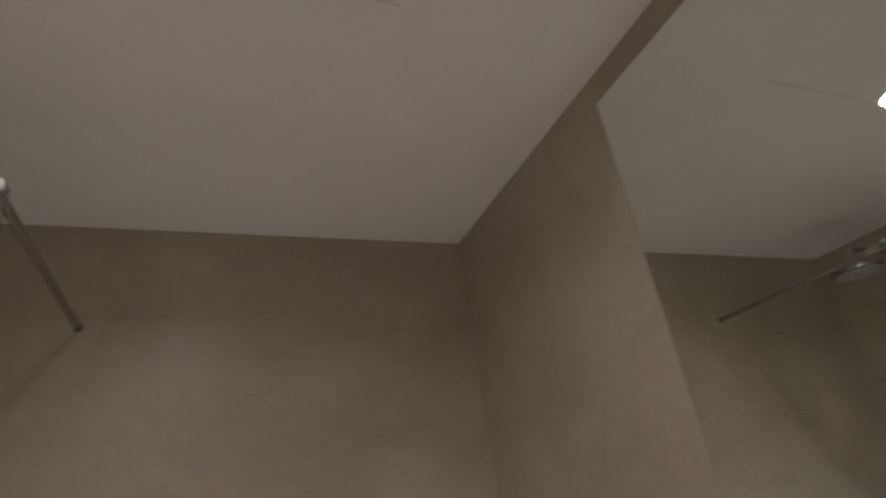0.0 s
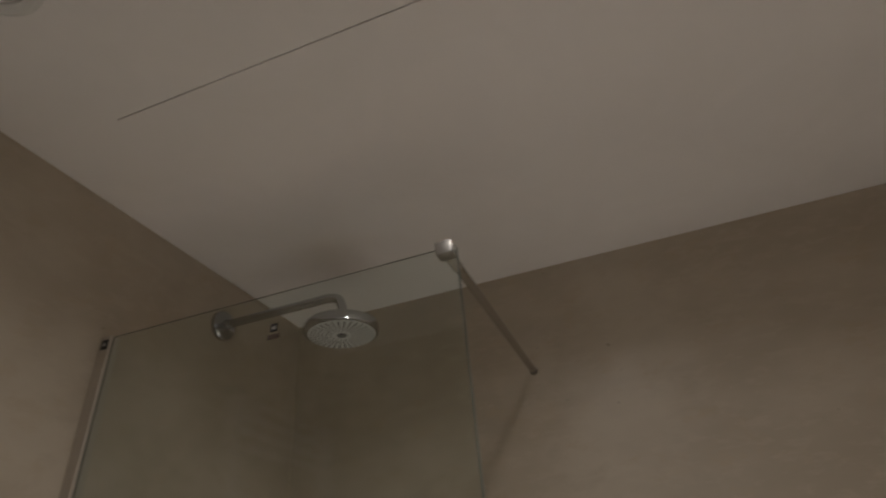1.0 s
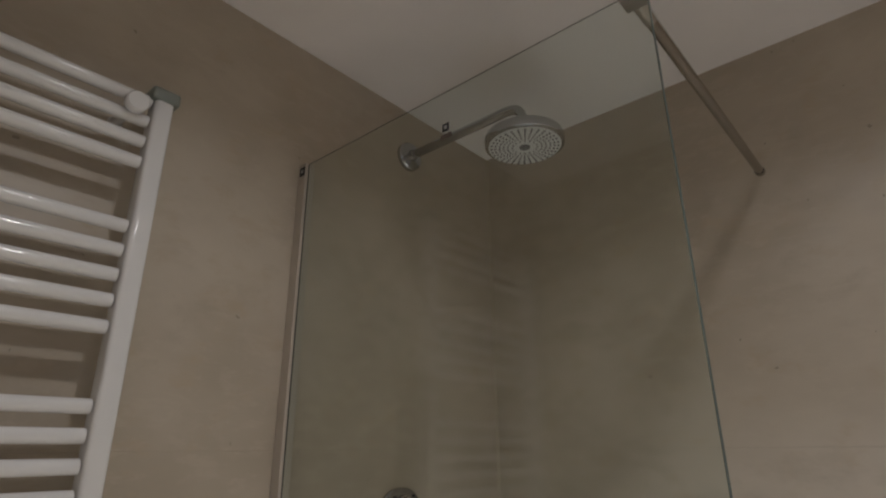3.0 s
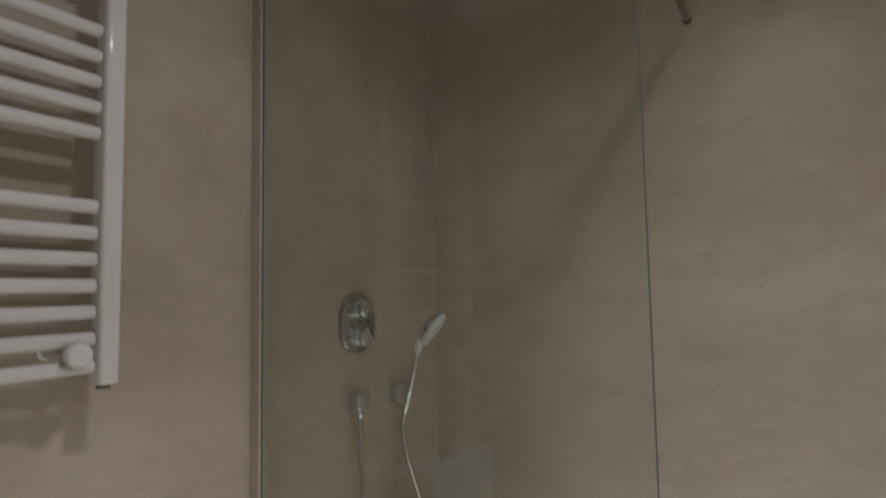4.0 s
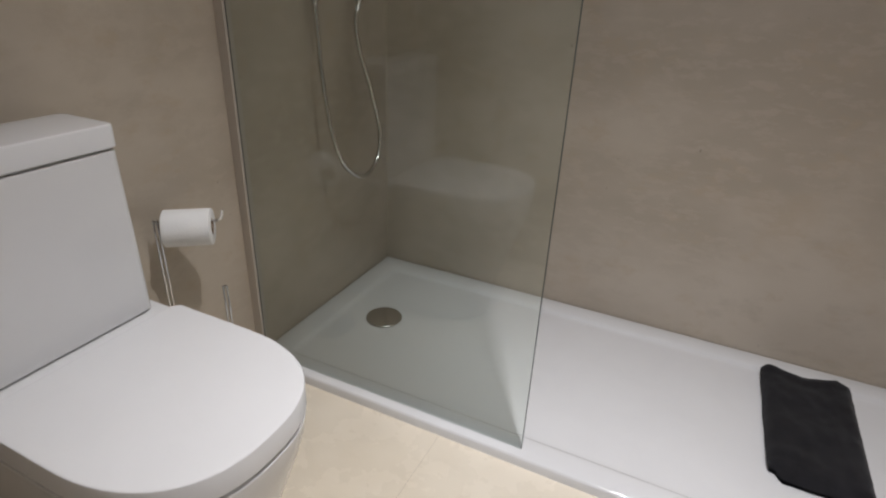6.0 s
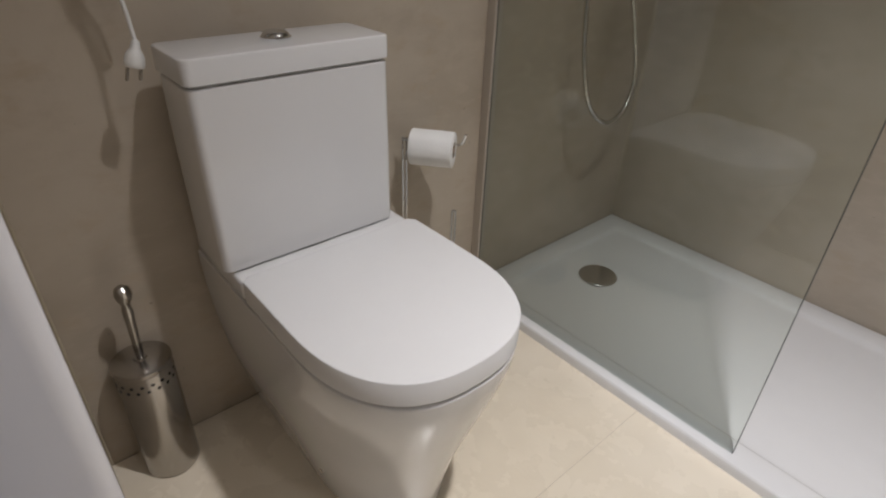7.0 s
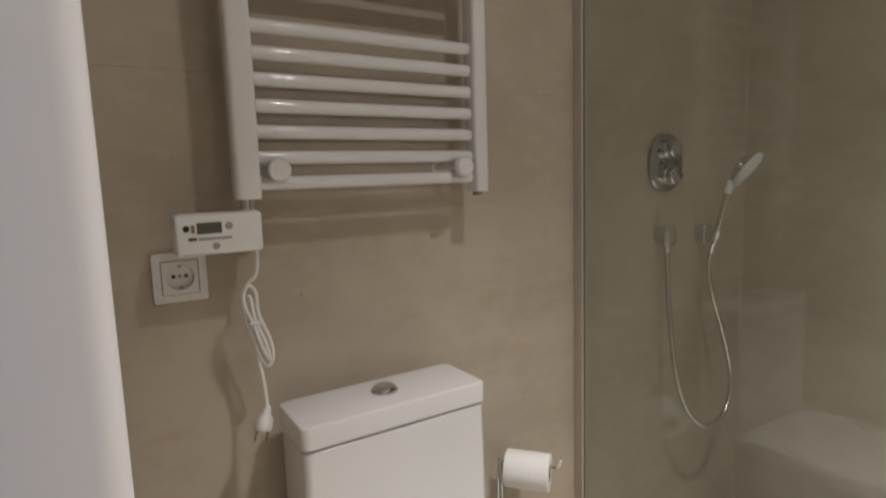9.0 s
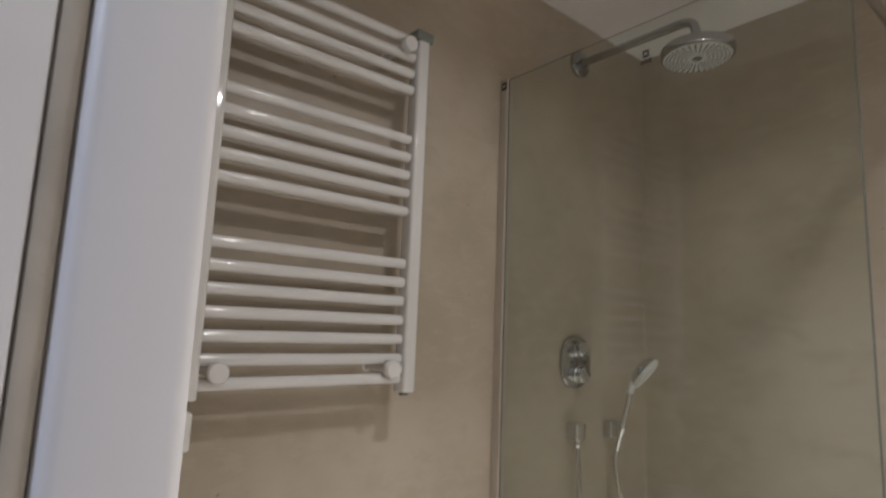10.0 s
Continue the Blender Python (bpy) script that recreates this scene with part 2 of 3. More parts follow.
def rounded(x0, x1, y0, y1, r, n=6):
    """Outline of a rounded rectangle, as (x, y) pairs."""
    pts = []
    for cx, cy, a in ((x1 - r, y1 - r, 0), (x0 + r, y1 - r, 90), (x0 + r, y0 + r, 180), (x1 - r, y0 + r, 270)):
        for k in range(n + 1):
            w = radians(a + 90 * k / n)
            pts.append((cx + r * math.cos(w), cy + r * math.sin(w)))
    return pts


# ---- structure ----
wall_w = structure("wall_west", box(-0.15, -0.0007, YD - 0.12, 0.15, -0.05, CEIL + 0.1), grout_mat, "beige stone-look slab-tiled wall behind toilet and shower")
wall_n = structure("wall_north", box(-0.0005, RX + 0.0005, 0.0007, 0.15, -0.05, CEIL + 0.1), grout_mat, "beige stone-look slab-tiled wall along the shower tray")
wall_e = structure("wall_east", box(RX + 0.0007, RX + 0.15, YD - 0.12, 0.15, -0.05, CEIL + 0.1), grout_mat, "beige stone-look slab-tiled wall carrying the mirror")
south = box(0.0005, DOOR_L - 0.02, YD - 0.12, YD, -0.05, CEIL + 0.1)
box(DOOR_R + 0.02, RX - 0.0005, YD - 0.12, YD, -0.05, CEIL + 0.1, bm=south)
box(DOOR_L - 0.02, DOOR_R + 0.02, YD - 0.12, YD, DOOR_H + 0.02, CEIL + 0.1, bm=south)
structure("wall_south", south, wall_mat, "beige tiled wall with the doorway opening")

# ceiling with a long open joint along an access panel
G0, G1, GY, GW = 0.228, 1.512, -1.023, 0.0012
ceiling = box(0, RX, YD, GY - GW, CEIL, CEIL + 0.02)
box(0, RX, GY + GW, 0, CEIL, CEIL + 0.02, bm=ceiling)
box(0, G0, GY - GW, GY + GW, CEIL, CEIL + 0.02, bm=ceiling)
box(G1, RX, GY - GW, GY + GW, CEIL, CEIL + 0.02, bm=ceiling)
box(0, RX, YD, 0, CEIL + 0.022, CEIL + 0.08, bm=ceiling)
structure("ceiling", ceiling, ceiling_mat, "white painted plaster ceiling with a fine dark joint", "ceiling")

# hall behind the doorway
structure("hall_floor", box(-0.6, 3.2, -4.2, YD - 0.1205, -0.05, 0.0), hall_floor_mat, "plain wooden floor beyond the doorway", "floor")
structure("hall_ceiling", box(-0.6, 3.2, -4.2, YD - 0.15, 2.45, 2.5), hall_mat, "plain white ceiling beyond the doorway", "ceiling")
structure("hall_wall_south", box(-0.6, 3.2, -4.3, -4.2, -0.05, 2.5), hall_mat, "plain white wall beyond the doorway")
structure("hall_wall_west", box(-0.7, -0.6, -4.3, YD - 0.15, -0.05, 2.5), hall_mat, "plain white wall beyond the doorway")
structure("hall_wall_east", box(3.2, 3.3, -4.3, YD - 0.15, -0.05, 2.5), hall_mat, "plain white wall beyond the doorway")
h = box(-0.6, DOOR_L - 0.02, YD - 0.152, YD - 0.122, -0.05, 2.45)
box(DOOR_R + 0.02, 3.2, YD - 0.152, YD - 0.122, -0.05, 2.45, bm=h)
box(DOOR_L - 0.02, DOOR_R + 0.02, YD - 0.152, YD - 0.122, DOOR_H + 0.02, 2.45, bm=h)
structure("hall_wall_north", h, hall_mat, "plain white wall beside the doorway")

# door frame: lining with a rubber seal in its rebate, and a rounded casing
door_frame = tagged(new("door_1"), "white painted door frame with a beige rubber seal", "door frame", kind="structure")
door_frame.matrix_world = Matrix.Translation((DOOR_L, YD, 0))
for side, x0, x1 in ((0, DOOR_L - 0.02, DOOR_L), (1, DOOR_R, DOOR_R + 0.02)):
    part("casing", box(DOOR_L - 0.085 if not side else x1 + 0.0002, DOOR_L - 0.0202 if not side else DOOR_R + 0.085, YD + 0.0005, -1.7685, 0.002, DOOR_H + 0.07, 0.002, 2), paint_mat, door_frame)
    part("lining", box(x0, x1, -1.8160, -1.7675, 0.002, DOOR_H + 0.02, 0.0075, 5), paint_mat, door_frame)
    part("rebate", box(x0 + (0.002 if side else 0.0), x1 - (0.0 if side else 0.002), YD - 0.15, -1.8255, 0.002, DOOR_H + 0.02, 0.003, 2), paint_mat, door_frame)
    part("seal", box(x0 + 0.0025 if side else x0, x1 if side else x1 - 0.0025, -1.8252, -1.8162, 0.003, DOOR_H + 0.015, 0.0025, 2), seal_mat, door_frame, "beige rubber door seal")
part("head_casing", box(DOOR_L + 0.0005, DOOR_R - 0.0005, YD + 0.001, -1.768, DOOR_H, DOOR_H + 0.07, 0.004, 3), paint_mat, door_frame)
part("head_lining", box(DOOR_L + 0.0005, DOOR_R - 0.0005, YD - 0.15, YD - 0.0005, DOOR_H, DOOR_H + 0.02), paint_mat, door_frame)

# pale silicone bead in the shower corner
structure("corner_sealant", tube([Vector((0.002, -0.002, 0.05)), Vector((0.002, -0.002, CEIL - 0.002))], 0.0028, 8), silicone_mat, "pale yellowish silicone bead in the shower corner", "sealant")

structure("doorway_corner_sealant", tube([Vector((0.002, YD + 0.002, 0.002)), Vector((0.002, YD + 0.002, CEIL - 0.002))], 0.0026, 8), silicone_mat, "pale silicone bead in the corner by the doorway", "sealant")


# ---- shower ----
def shower_tray():
    x0, x1, y0, y1 = 0.002, RX - 0.002, -0.772, -0.002
    tray = thing("shower_tray", (x0, y0, 0), "long low white acrylic shower tray along the wall", "shower tray")
    levels = [(0.0, 0.000, 0.004), (0.0, 0.022, 0.004), (0.002, 0.028, 0.006), (0.006, 0.030, 0.008), (0.052, 0.0298, 0.020), (0.066, 0.0292, 0.026), (0.072, 0.0272, 0.029), (0.0765, 0.0233, 0.032), (0.081, 0.0197, 0.035), (0.087, 0.0183, 0.038), (0.100, 0.018, 0.043)]
    rings = [[(x, y, z) for x, y in rounded(x0 + d, x1 - d, y0 + d, y1 - d, r)] for d, z, r in levels]
    part("basin", loft(rings), tray_mat, tray, angle=60)
    dx, dy = 0.224, -0.394
    part("waste_cover", lathe([(0.052, 0.0), (0.060, 0.003), (0.061, 0.0055), (0.058, 0.0085), (0.045, 0.0105), (0.0005, 0.011)], (dx, dy, 0.0182)), steel_mat, tray, "round brushed steel waste cover")
    return tray


shower_tray()


def shower_screen():
    top = 2.030
    screen = thing("shower_screen", (0.0, GLASS_Y, 0.03), "frameless green-tinted glass shower screen with wall profile", "shower screen")
    pane = part("pane", box(0.0282, 0.832, GLASS_Y - 0.004, GLASS_Y + 0.004, 0.031, top, 0.0008, 1), glass_mat, screen)
    part("pane_edge", box(0.8322, 0.8330, GLASS_Y - 0.0038, GLASS_Y + 0.0038, 0.032, top - 0.001), edge_mat, pane, "dark green polished edge")
    part("pane_top_edge", box(0.0290, 0.8320, GLASS_Y - 0.0040, GLASS_Y - 0.0030, top + 0.0002, top + 0.0014), edge_mat, pane, "dark green polished edge")
    part("wall_profile", box(0.0005, 0.0280, GLASS_Y - 0.013, GLASS_Y + 0.013, 0.031, top + 0.002, 0.001, 1), alu_mat, screen, "satin pale aluminium wall profile")
    part("profile_gasket", box(0.0282, 0.0294, GLASS_Y - 0.0062, GLASS_Y - 0.0042, 0.031, top, 0.0), gasket_mat, screen, "thin dark gasket")
    badge = part("profile_badge", box(0.008, 0.026, GLASS_Y - 0.0145, GLASS_Y - 0.0132, 2.000, 2.022), black_mat, screen, "small black badge")
    part("badge_mark", box(0.013, 0.021, GLASS_Y - 0.0152, GLASS_Y - 0.0146, 2.007, 2.015), white_print_mat, badge)
    sticker = part("glass_label", box(0.441, 0.457, GLASS_Y - 0.0048, GLASS_Y - 0.0042, 1.946, 1.963), black_mat, screen, "small black label")
    part("label_mark", box(0.4455, 0.4525, GLASS_Y - 0.0054, GLASS_Y - 0.0049, 1.951, 1.958), white_print_mat, sticker)
    part("label_bar", box(0.436, 0.463, GLASS_Y - 0.0048, GLASS_Y - 0.0042, 1.931, 1.941), brown_mat, screen, "brown printed bar")
    # clamp on the glass and bar to the wall
    bx, bz = 0.812, 2.030
    clamp = part("clamp", box(bx - 0.016, bx + 0.016, GLASS_Y - 0.016, GLASS_Y + 0.014, bz - 0.016, bz + 0.010, 0.0016, 2), clamp_mat, screen, "satin metal clamp")
    part("clamp_screw", lathe([(0.007, 0), (0.007, 0.006), (0.0055, 0.0085)], (bx, GLASS_Y, bz + 0.010)), clamp_mat, clamp)
    part("collar", lathe([(0.010, 0), (0.0115, 0.002), (0.0115, 0.05), (0.0100, 0.053)], (bx, GLASS_Y + 0.0142, bz - 0.002), (0, 1, 0)), chrome_mat, screen)
    part("support_bar", lathe([(0.0095, 0.0), (0.0095, 0.66)], (bx, GLASS_Y + 0.068, bz - 0.002), (0, 1, 0)), steel_mat, screen, "slim steel support bar")
    part("wall_cap", lathe([(0.0105, 0.0), (0.0115, 0.002), (0.0115, 0.011)], (bx, -0.0115, bz - 0.002), (0, 1, 0)), steel_mat, screen)
    return screen


shower_screen()


def rain_shower():
    y, z = -0.394, 2.205
    hx = 0.398
    rain = thing("rain_shower", (0, y, z), "chrome rain shower head on a wall arm", "shower head")
    part("wall_flange", lathe([(0.043, 0.0005), (0.043, 0.012), (0.040, 0.016), (0.016, 0.020), (0.0145, 0.034)], (0, y, z), (1, 0, 0)), dark_reflection_chrome_mat, rain)
    line = glide([(0.012, y, z), (0.15, y, z), (0.30, y, z), (0.355, y, z), (hx - 0.012, y, z - 0.012), (hx, y, z - 0.045), (hx, y, z - 0.070)], 8)
    part("arm", tube(line, 0.0125, 20), dark_reflection_chrome_mat, rain)
    part("swivel_nut", lathe([(0.015, 0.0), (0.017, 0.002), (0.017, 0.016), (0.014, 0.019)], (hx, y, z - 0.086)), chrome_mat, rain)
    top = 2.112
    part("spray_body", lathe([(0.0905, -0.0242), (0.0955, -0.021), (0.0968, -0.006), (0.093, 0.003), (0.06, 0.010), (0.02, 0.012)], (hx, y, top), n=48), dark_reflection_chrome_mat, rain)
    part("spray_face", lathe([(0.0865, -0.0262), (0.0875, -0.0244)], (hx, y, top), n=48), face_mat, rain, "pale perforated spray face")
    nozzles = bmesh.new()
    for r, count, size in ((0.030, 16, 0.65), (0.041, 32, 0.6), (0.051, 32, 0.7), (0.061, 32, 0.8), (0.071, 32, 0.9), (0.080, 32, 0.95)):
        for k in range(count):
            a = 2 * math.pi * (k + 0.5 * (count == 16)) / count
            joined(nozzles, lathe([(0.0018 * size, -0.0290), (0.0030 * size, -0.0280), (0.0032 * size, -0.0264)], (hx + r * math.cos(a), y + r * math.sin(a), top), n=6))
    tagged(part("nozzles", nozzles, nozzle_mat, rain, "rings of tiny grey rubber nozzles"), kind="stuff")
    part("centre_cap", lathe([(0.011, -0.0290), (0.013, -0.0275), (0.013, -0.0264)], (hx, y, top)), nozzle_mat, rain)
    return rain


rain_shower()


def shower_mixer():
    y, z = -0.403, 1.237
    mixer = thing("shower_mixer", (0, y, z), "chrome oval thermostatic shower mixer with two knobs", "shower mixer")
    levels = [(1.0, 0.0005), (1.0, 0.005), (0.97, 0.009), (0.90, 0.0115)]
    rings = []
    for s, x in levels:
        ring = []
        for k in range(48):
            a = 2 * math.pi * k / 48
            c, w = math.cos(a), math.sin(a)
            ring.append((x, y + 0.073 * s * math.copysign(abs(c) ** 0.85, c), z + 0.080 * s * math.copysign(abs(w) ** 0.85, w)))
        rings.append(ring)
    part("plate", loft(rings), dark_reflection_chrome_mat, mixer)
    for dz, length in ((0.037, 0.030), (-0.037, 0.033)):
        knob = part("knob", lathe([(0.0265, 0.0), (0.0270, 0.002), (0.0270, 0.009), (0.0238, 0.011), (0.0244, length - 0.004), (0.0222, length - 0.001), (0.010, length)], (0.0118, y, z + dz), (1, 0, 0), 40), chrome_mat, mixer)
        part("lever", box(0.0118 + length - 0.016, 0.0118 + length - 0.002, y - 0.005, y + 0.031, z + dz - 0.005, z + dz + 0.005, 0.0025, 2), chrome_mat, knob)
    for dy, dz, w, h in ((-0.026, 0.060, 0.011, 0.005), (0.035, 0.060, 0.011, 0.006), (-0.042, 0.034, 0.012, 0.005), (-0.028, -0.001, 0.012, 0.007), (0.037, -0.001, 0.012, 0.008), (-0.042, -0.038, 0.012, 0.006)):
        part("scale_mark", box(0.0116, 0.0121, y + dy - w / 2, y + dy + w / 2, z + dz - h / 2, z + dz + h / 2), black_mat, mixer, "small black printed mark")
    return mixer


shower_mixer()


def hand_shower():
    ey, ez, hy, hz = -0.422, 1.036, -0.236, 1.026
    hand = thing("hand_shower", (0, hy, hz), "white and chrome hand shower on a wall holder with hose", "hand shower")
    elbow = part("wall_elbow", box(0.0005, 0.045, ey - 0.024, ey + 0.024, ez - 0.026, ez + 0.026, 0.009, 4), chrome_mat, hand)
    part("elbow_nut", lathe([(0.008, 0), (0.0095, 0.004), (0.0095, 0.022)], (0.028, ey, ez - 0.046)), chrome_mat, elbow)
    holder = part("wall_holder", box(0.0005, 0.036, hy - 0.022, hy + 0.022, hz - 0.026, hz + 0.028, 0.008, 4), chrome_mat, hand)
    foot, tip = Vector((0.054, -0.258, 0.972)), Vector((0.102, -0.250, 1.164))
    along = (tip - foot).normalized()
    part("holder_fork", lathe([(0.0125, 0.0), (0.0135, 0.026)], foot + along * 0.045, along, 20), chrome_mat, holder)
    part("handle", lathe([(0.0070, 0.0), (0.0085, 0.004), (0.0085, 0.04), (0.0080, 0.08), (0.0083, 0.135), (0.0090, 0.180)], foot, along, 20), chrome_mat, hand)
    # long oval spray head that leans away from the wall
    up = Vector((0.655, 0.0, 0.755)).normalized()
    out = Vector((0.755, 0.12, -0.655)).normalized()
    side = up.cross(out).normalized()
    centre = Vector((0.146, -0.250, 1.213))

    def oval(s, d, long=0.056, wide=0.025):
        ring = []
        for k in range(32):
            a = 2 * math.pi * k / 32
            taper = 1.0 - 0.35 * max(0.0, -math.sin(a))
            ring.append(centre + d * out + s * (wide * taper * math.cos(a) * side + long * math.sin(a) * up))
        return ring

    neck = [[foot + along * h + r * (math.cos(2 * math.pi * k / 20) * along.orthogonal().normalized() + math.sin(2 * math.pi * k / 20) * along.cross(along.orthogonal()).normalized()) for k in range(20)] for r, h in ((0.0090, 0.1802), (0.0098, 0.190), (0.0100, 0.202), (0.0085, 0.214), (0.004, 0.222))]
    part("neck", loft(neck), face_mat, hand, "white plastic neck")
    part("spray_head", loft([oval(s, d) for s, d in ((0.25, -0.029), (0.58, -0.025), (0.85, -0.015), (0.98, -0.002))]), chrome_mat, hand)
    part("spray_rim", loft([oval(s, d) for s, d in ((0.985, -0.0018), (1.0, 0.001), (1.0, 0.008), (0.95, 0.011))]), face_mat, hand, "white plastic rim")
    part("spray_plate", loft([oval(s, d) for s, d in ((0.90, 0.0112), (0.88, 0.0130))]), plastic_mat, hand, "pale spray plate")
    line = glide([(0.028, ey, ez - 0.042), (0.038, -0.430, 0.93), (0.060, -0.450, 0.82), (0.088, -0.458, 0.67), (0.108, -0.430, 0.555), (0.117, -0.350, 0.493), (0.114, -0.262, 0.512), (0.104, -0.216, 0.60),
                  (0.086, -0.238, 0.74), (0.068, -0.268, 0.86), (0.058, -0.272, 0.94), tuple(foot)], 26)
    part("hose", tube(line, 0.0068, 12, 0.05), hose_mat, hand, "ribbed steel hose hanging in a loop")
    return hand


hand_shower()


def folded_towel():
    towel = thing("bath_mat", (1.50, -0.31, 0.018), "folded black terry towel lying on the white shower tray", "towel")
    x0, x1, y0, y1 = 1.384, 1.610, -0.545, -0.062

    def layer(name, z0, thick, pull, seed):
        bm = bmesh.new()
        nx, ny = 26, 36
        grid = {}
        for s in (0, 1):
            for i in range(nx + 1):
                for j in range(ny + 1):
                    u, v = i / nx, j / ny
                    edge = min(u, 1 - u, v, 1 - v)
                    swell = thick * (1 - math.exp(-edge * 22)) if s else 0.0
                    x = x0 + pull + (x1 - x0 - 2 * pull) * u + 0.006 * noise.noise((v * 3, seed, 0)) * (1 - u) + 0.012 * v * (u - 0.5)
                    y = y0 + pull + (y1 - y0 - pull) * v - 0.030 * v * math.sin(math.pi * min(1, u * 1.1)) ** 2 + 0.006 * noise.noise((u * 4, seed + 5, 0))
                    z = z0 + swell + s * (0.0055 * noise.noise((u * 4, v * 6, seed)) + 0.0035 * noise.noise((u * 9, v * 13, seed)) + 0.002 * noise.noise((u * 21, v * 27, seed)))
                    bend = max(0.0, abs(u - 0.5) * 2 - 0.72) / 0.28 * max(0.0, abs(v - 0.5) * 2 - 0.88) / 0.12
                    x += (0.5 - u) * 0.035 * bend
                    y += (0.5 - v) * 0.050 * bend
                    lift = 0.013 * max(0, (v - 0.90) / 0.10)
                    grid[s, i, j] = bm.verts.new((x, y, z + lift))
        for s in (0, 1):
            for i in range(nx):
                for j in range(ny):
                    q = [grid[s, i, j], grid[s, i + 1, j], grid[s, i + 1, j + 1], grid[s, i, j + 1]]
                    bm.faces.new(q if s else q[::-1])
        loop = [(i, 0) for i in range(nx)] + [(nx, j) for j in range(ny)] + [(i, ny) for i in range(nx, 0, -1)] + [(0, j) for j in range(ny, 0, -1)]
        for a, b in zip(loop, loop[1:] + loop[:1]):
            bm.faces.new((grid[0, a[0], a[1]], grid[0, b[0], b[1]], grid[1, b[0], b[1]], grid[1, a[0], a[1]]))
        part(name, bm, towel_mat, towel, angle=80)

    layer("lower_fold", 0.0190, 0.012, 0.004, 1.0)
    layer("upper_fold", 0.0315, 0.021, 0.0, 7.0)
    return towel


folded_towel()


# ---- toilet ----
def d_outline(back, front, half, yc, n=32, straight=0.44):
    """Outline of a D-shaped seat: straight sides and a round front."""
    cx = front - (front - back) * (1 - straight)
    pts = [(back + 0.012, yc - half), ]
    for k in range(n + 1):
        a = -math.pi / 2 + math.pi * k / n
        c, w = math.cos(a), math.sin(a)
        pts.append((cx + (front - cx) * abs(c) ** 0.82, yc + half * math.copysign(abs(w) ** 0.82, w)))
    pts += [(back + 0.012, yc + half), (back, yc + half - 0.012), (back, yc - half + 0.012)]
    return pts


def toilet():
    yc = -1.333
    wc = thing("toilet", (0.28, yc, 0), "white close-coupled ceramic toilet with closed lid", "toilet")
    levels = [(0.000, 0.500, 0.122), (0.012, 0.503, 0.125), (0.06, 0.511, 0.134), (0.12, 0.525, 0.147), (0.18, 0.542, 0.159), (0.24, 0.561, 0.168), (0.30, 0.581, 0.1745), (0.36, 0.600, 0.1790), (0.40, 0.610, 0.1802), (0.4310, 0.6150, 0.1808), (0.4345, 0.6150, 0.1808), (0.4358, 0.6140, 0.1798), (0.4363, 0.608, 0.174)]
    rings = []
    for z, front, half in levels:
        back = 0.006
        swell = min(max((z - 0.18) / 0.22, 0.0), 1.0)
        cx = max(0.30, front - half * 1.55) * (1 - swell) + (front - (front - 0.211) * 0.56) * swell
        power = 1.0 - 0.18 * swell
        ring = [(back, yc - half)] + [(back + (cx - back) * k / 6, yc - half) for k in range(1, 6)]
        for k in range(29):
            a = -math.pi / 2 + math.pi * k / 28
            c, w = math.cos(a), math.sin(a)
            ring.append((cx + (front - cx) * abs(c) ** power, yc + half * math.copysign(abs(w) ** power, w)))
        ring += [(back + (cx - back) * k / 6, yc + half) for k in range(5, 0, -1)] + [(back, yc + half)]
        rings.append([(x, y, z) for x, y in ring])
    part("pan", loft(rings), ceramic_mat, wc, angle=50)
    part("rear_ledge", box(0.010, 0.2195, yc - 0.1795, yc + 0.1795, 0.4364, 0.4752, 0.007, 3), ceramic_mat, wc)
    # seat ring and lid
    seat = [[(x, y, z) for x, y in d_outline(0.225 + d, 0.610 - d, 0.178 - d, yc)] for d, z in ((0.016, 0.4366), (0.014, 0.4372), (0.014, 0.4410), (0.016, 0.4418))]
    part("seat", loft(seat), lid_mat, wc)
    lid = [[(x, y, z) for x, y in d_outline(0.222 + d, 0.616 - d, 0.181 - d, yc)] for d, z in ((0.003, 0.4422), (0.0, 0.4442), (0.0, 0.4838), (0.0008, 0.4853), (0.0024, 0.4859), (0.004, 0.4861))]
    part("lid", loft(lid), lid_mat, wc)
    for s in (-1, 1):
        part("floor_screw_cap", lathe([(0.006, 0), (0.006, 0.003), (0.004, 0.005)], (0.345, yc + s * 0.1330, 0.080), (0, s, 0), 16), chrome_mat, wc, "small chrome screw cap")
    # cistern
    cy = -1.350
    rings = [[(x, y, z) for x, y in rounded(0.055, fx, cy - h, cy + h, r)] for z, fx, h, r in ((0.4755, 0.180, 0.166, 0.008), (0.4785, 0.180, 0.166, 0.008), (0.4790, 0.187, 0.172, 0.014), (0.4815, 0.189, 0.174, 0.014), (0.62, 0.187, 0.175, 0.014), (0.788, 0.184, 0.175, 0.014), (0.790, 0.182, 0.173, 0.014), (0.7902, 0.176, 0.167, 0.010), (0.794, 0.176, 0.167, 0.010))]
    part("cistern", loft(rings), ceramic_mat, wc)
    rings = [[(x, y, z) for x, y in rounded(0.050 + d, 0.187 - d, cy - 0.177 + d, cy + 0.177 - d, 0.014)] for d, z in ((0.003, 0.7942), (0.0, 0.796), (0.0, 0.8300), (0.0008, 0.8322), (0.0024, 0.8333), (0.005, 0.8336))]
    cover = part("cistern_lid", loft(rings), ceramic_mat, wc)
    part("flush_button", lathe([(0.0245, 0.0), (0.025, 0.003), (0.0225, 0.0045), (0.021, 0.0085), (0.016, 0.012), (0.008, 0.0135)], (0.117, cy, 0.8337)), chrome_mat, cover, "round chrome flush button")
    return wc


toilet()


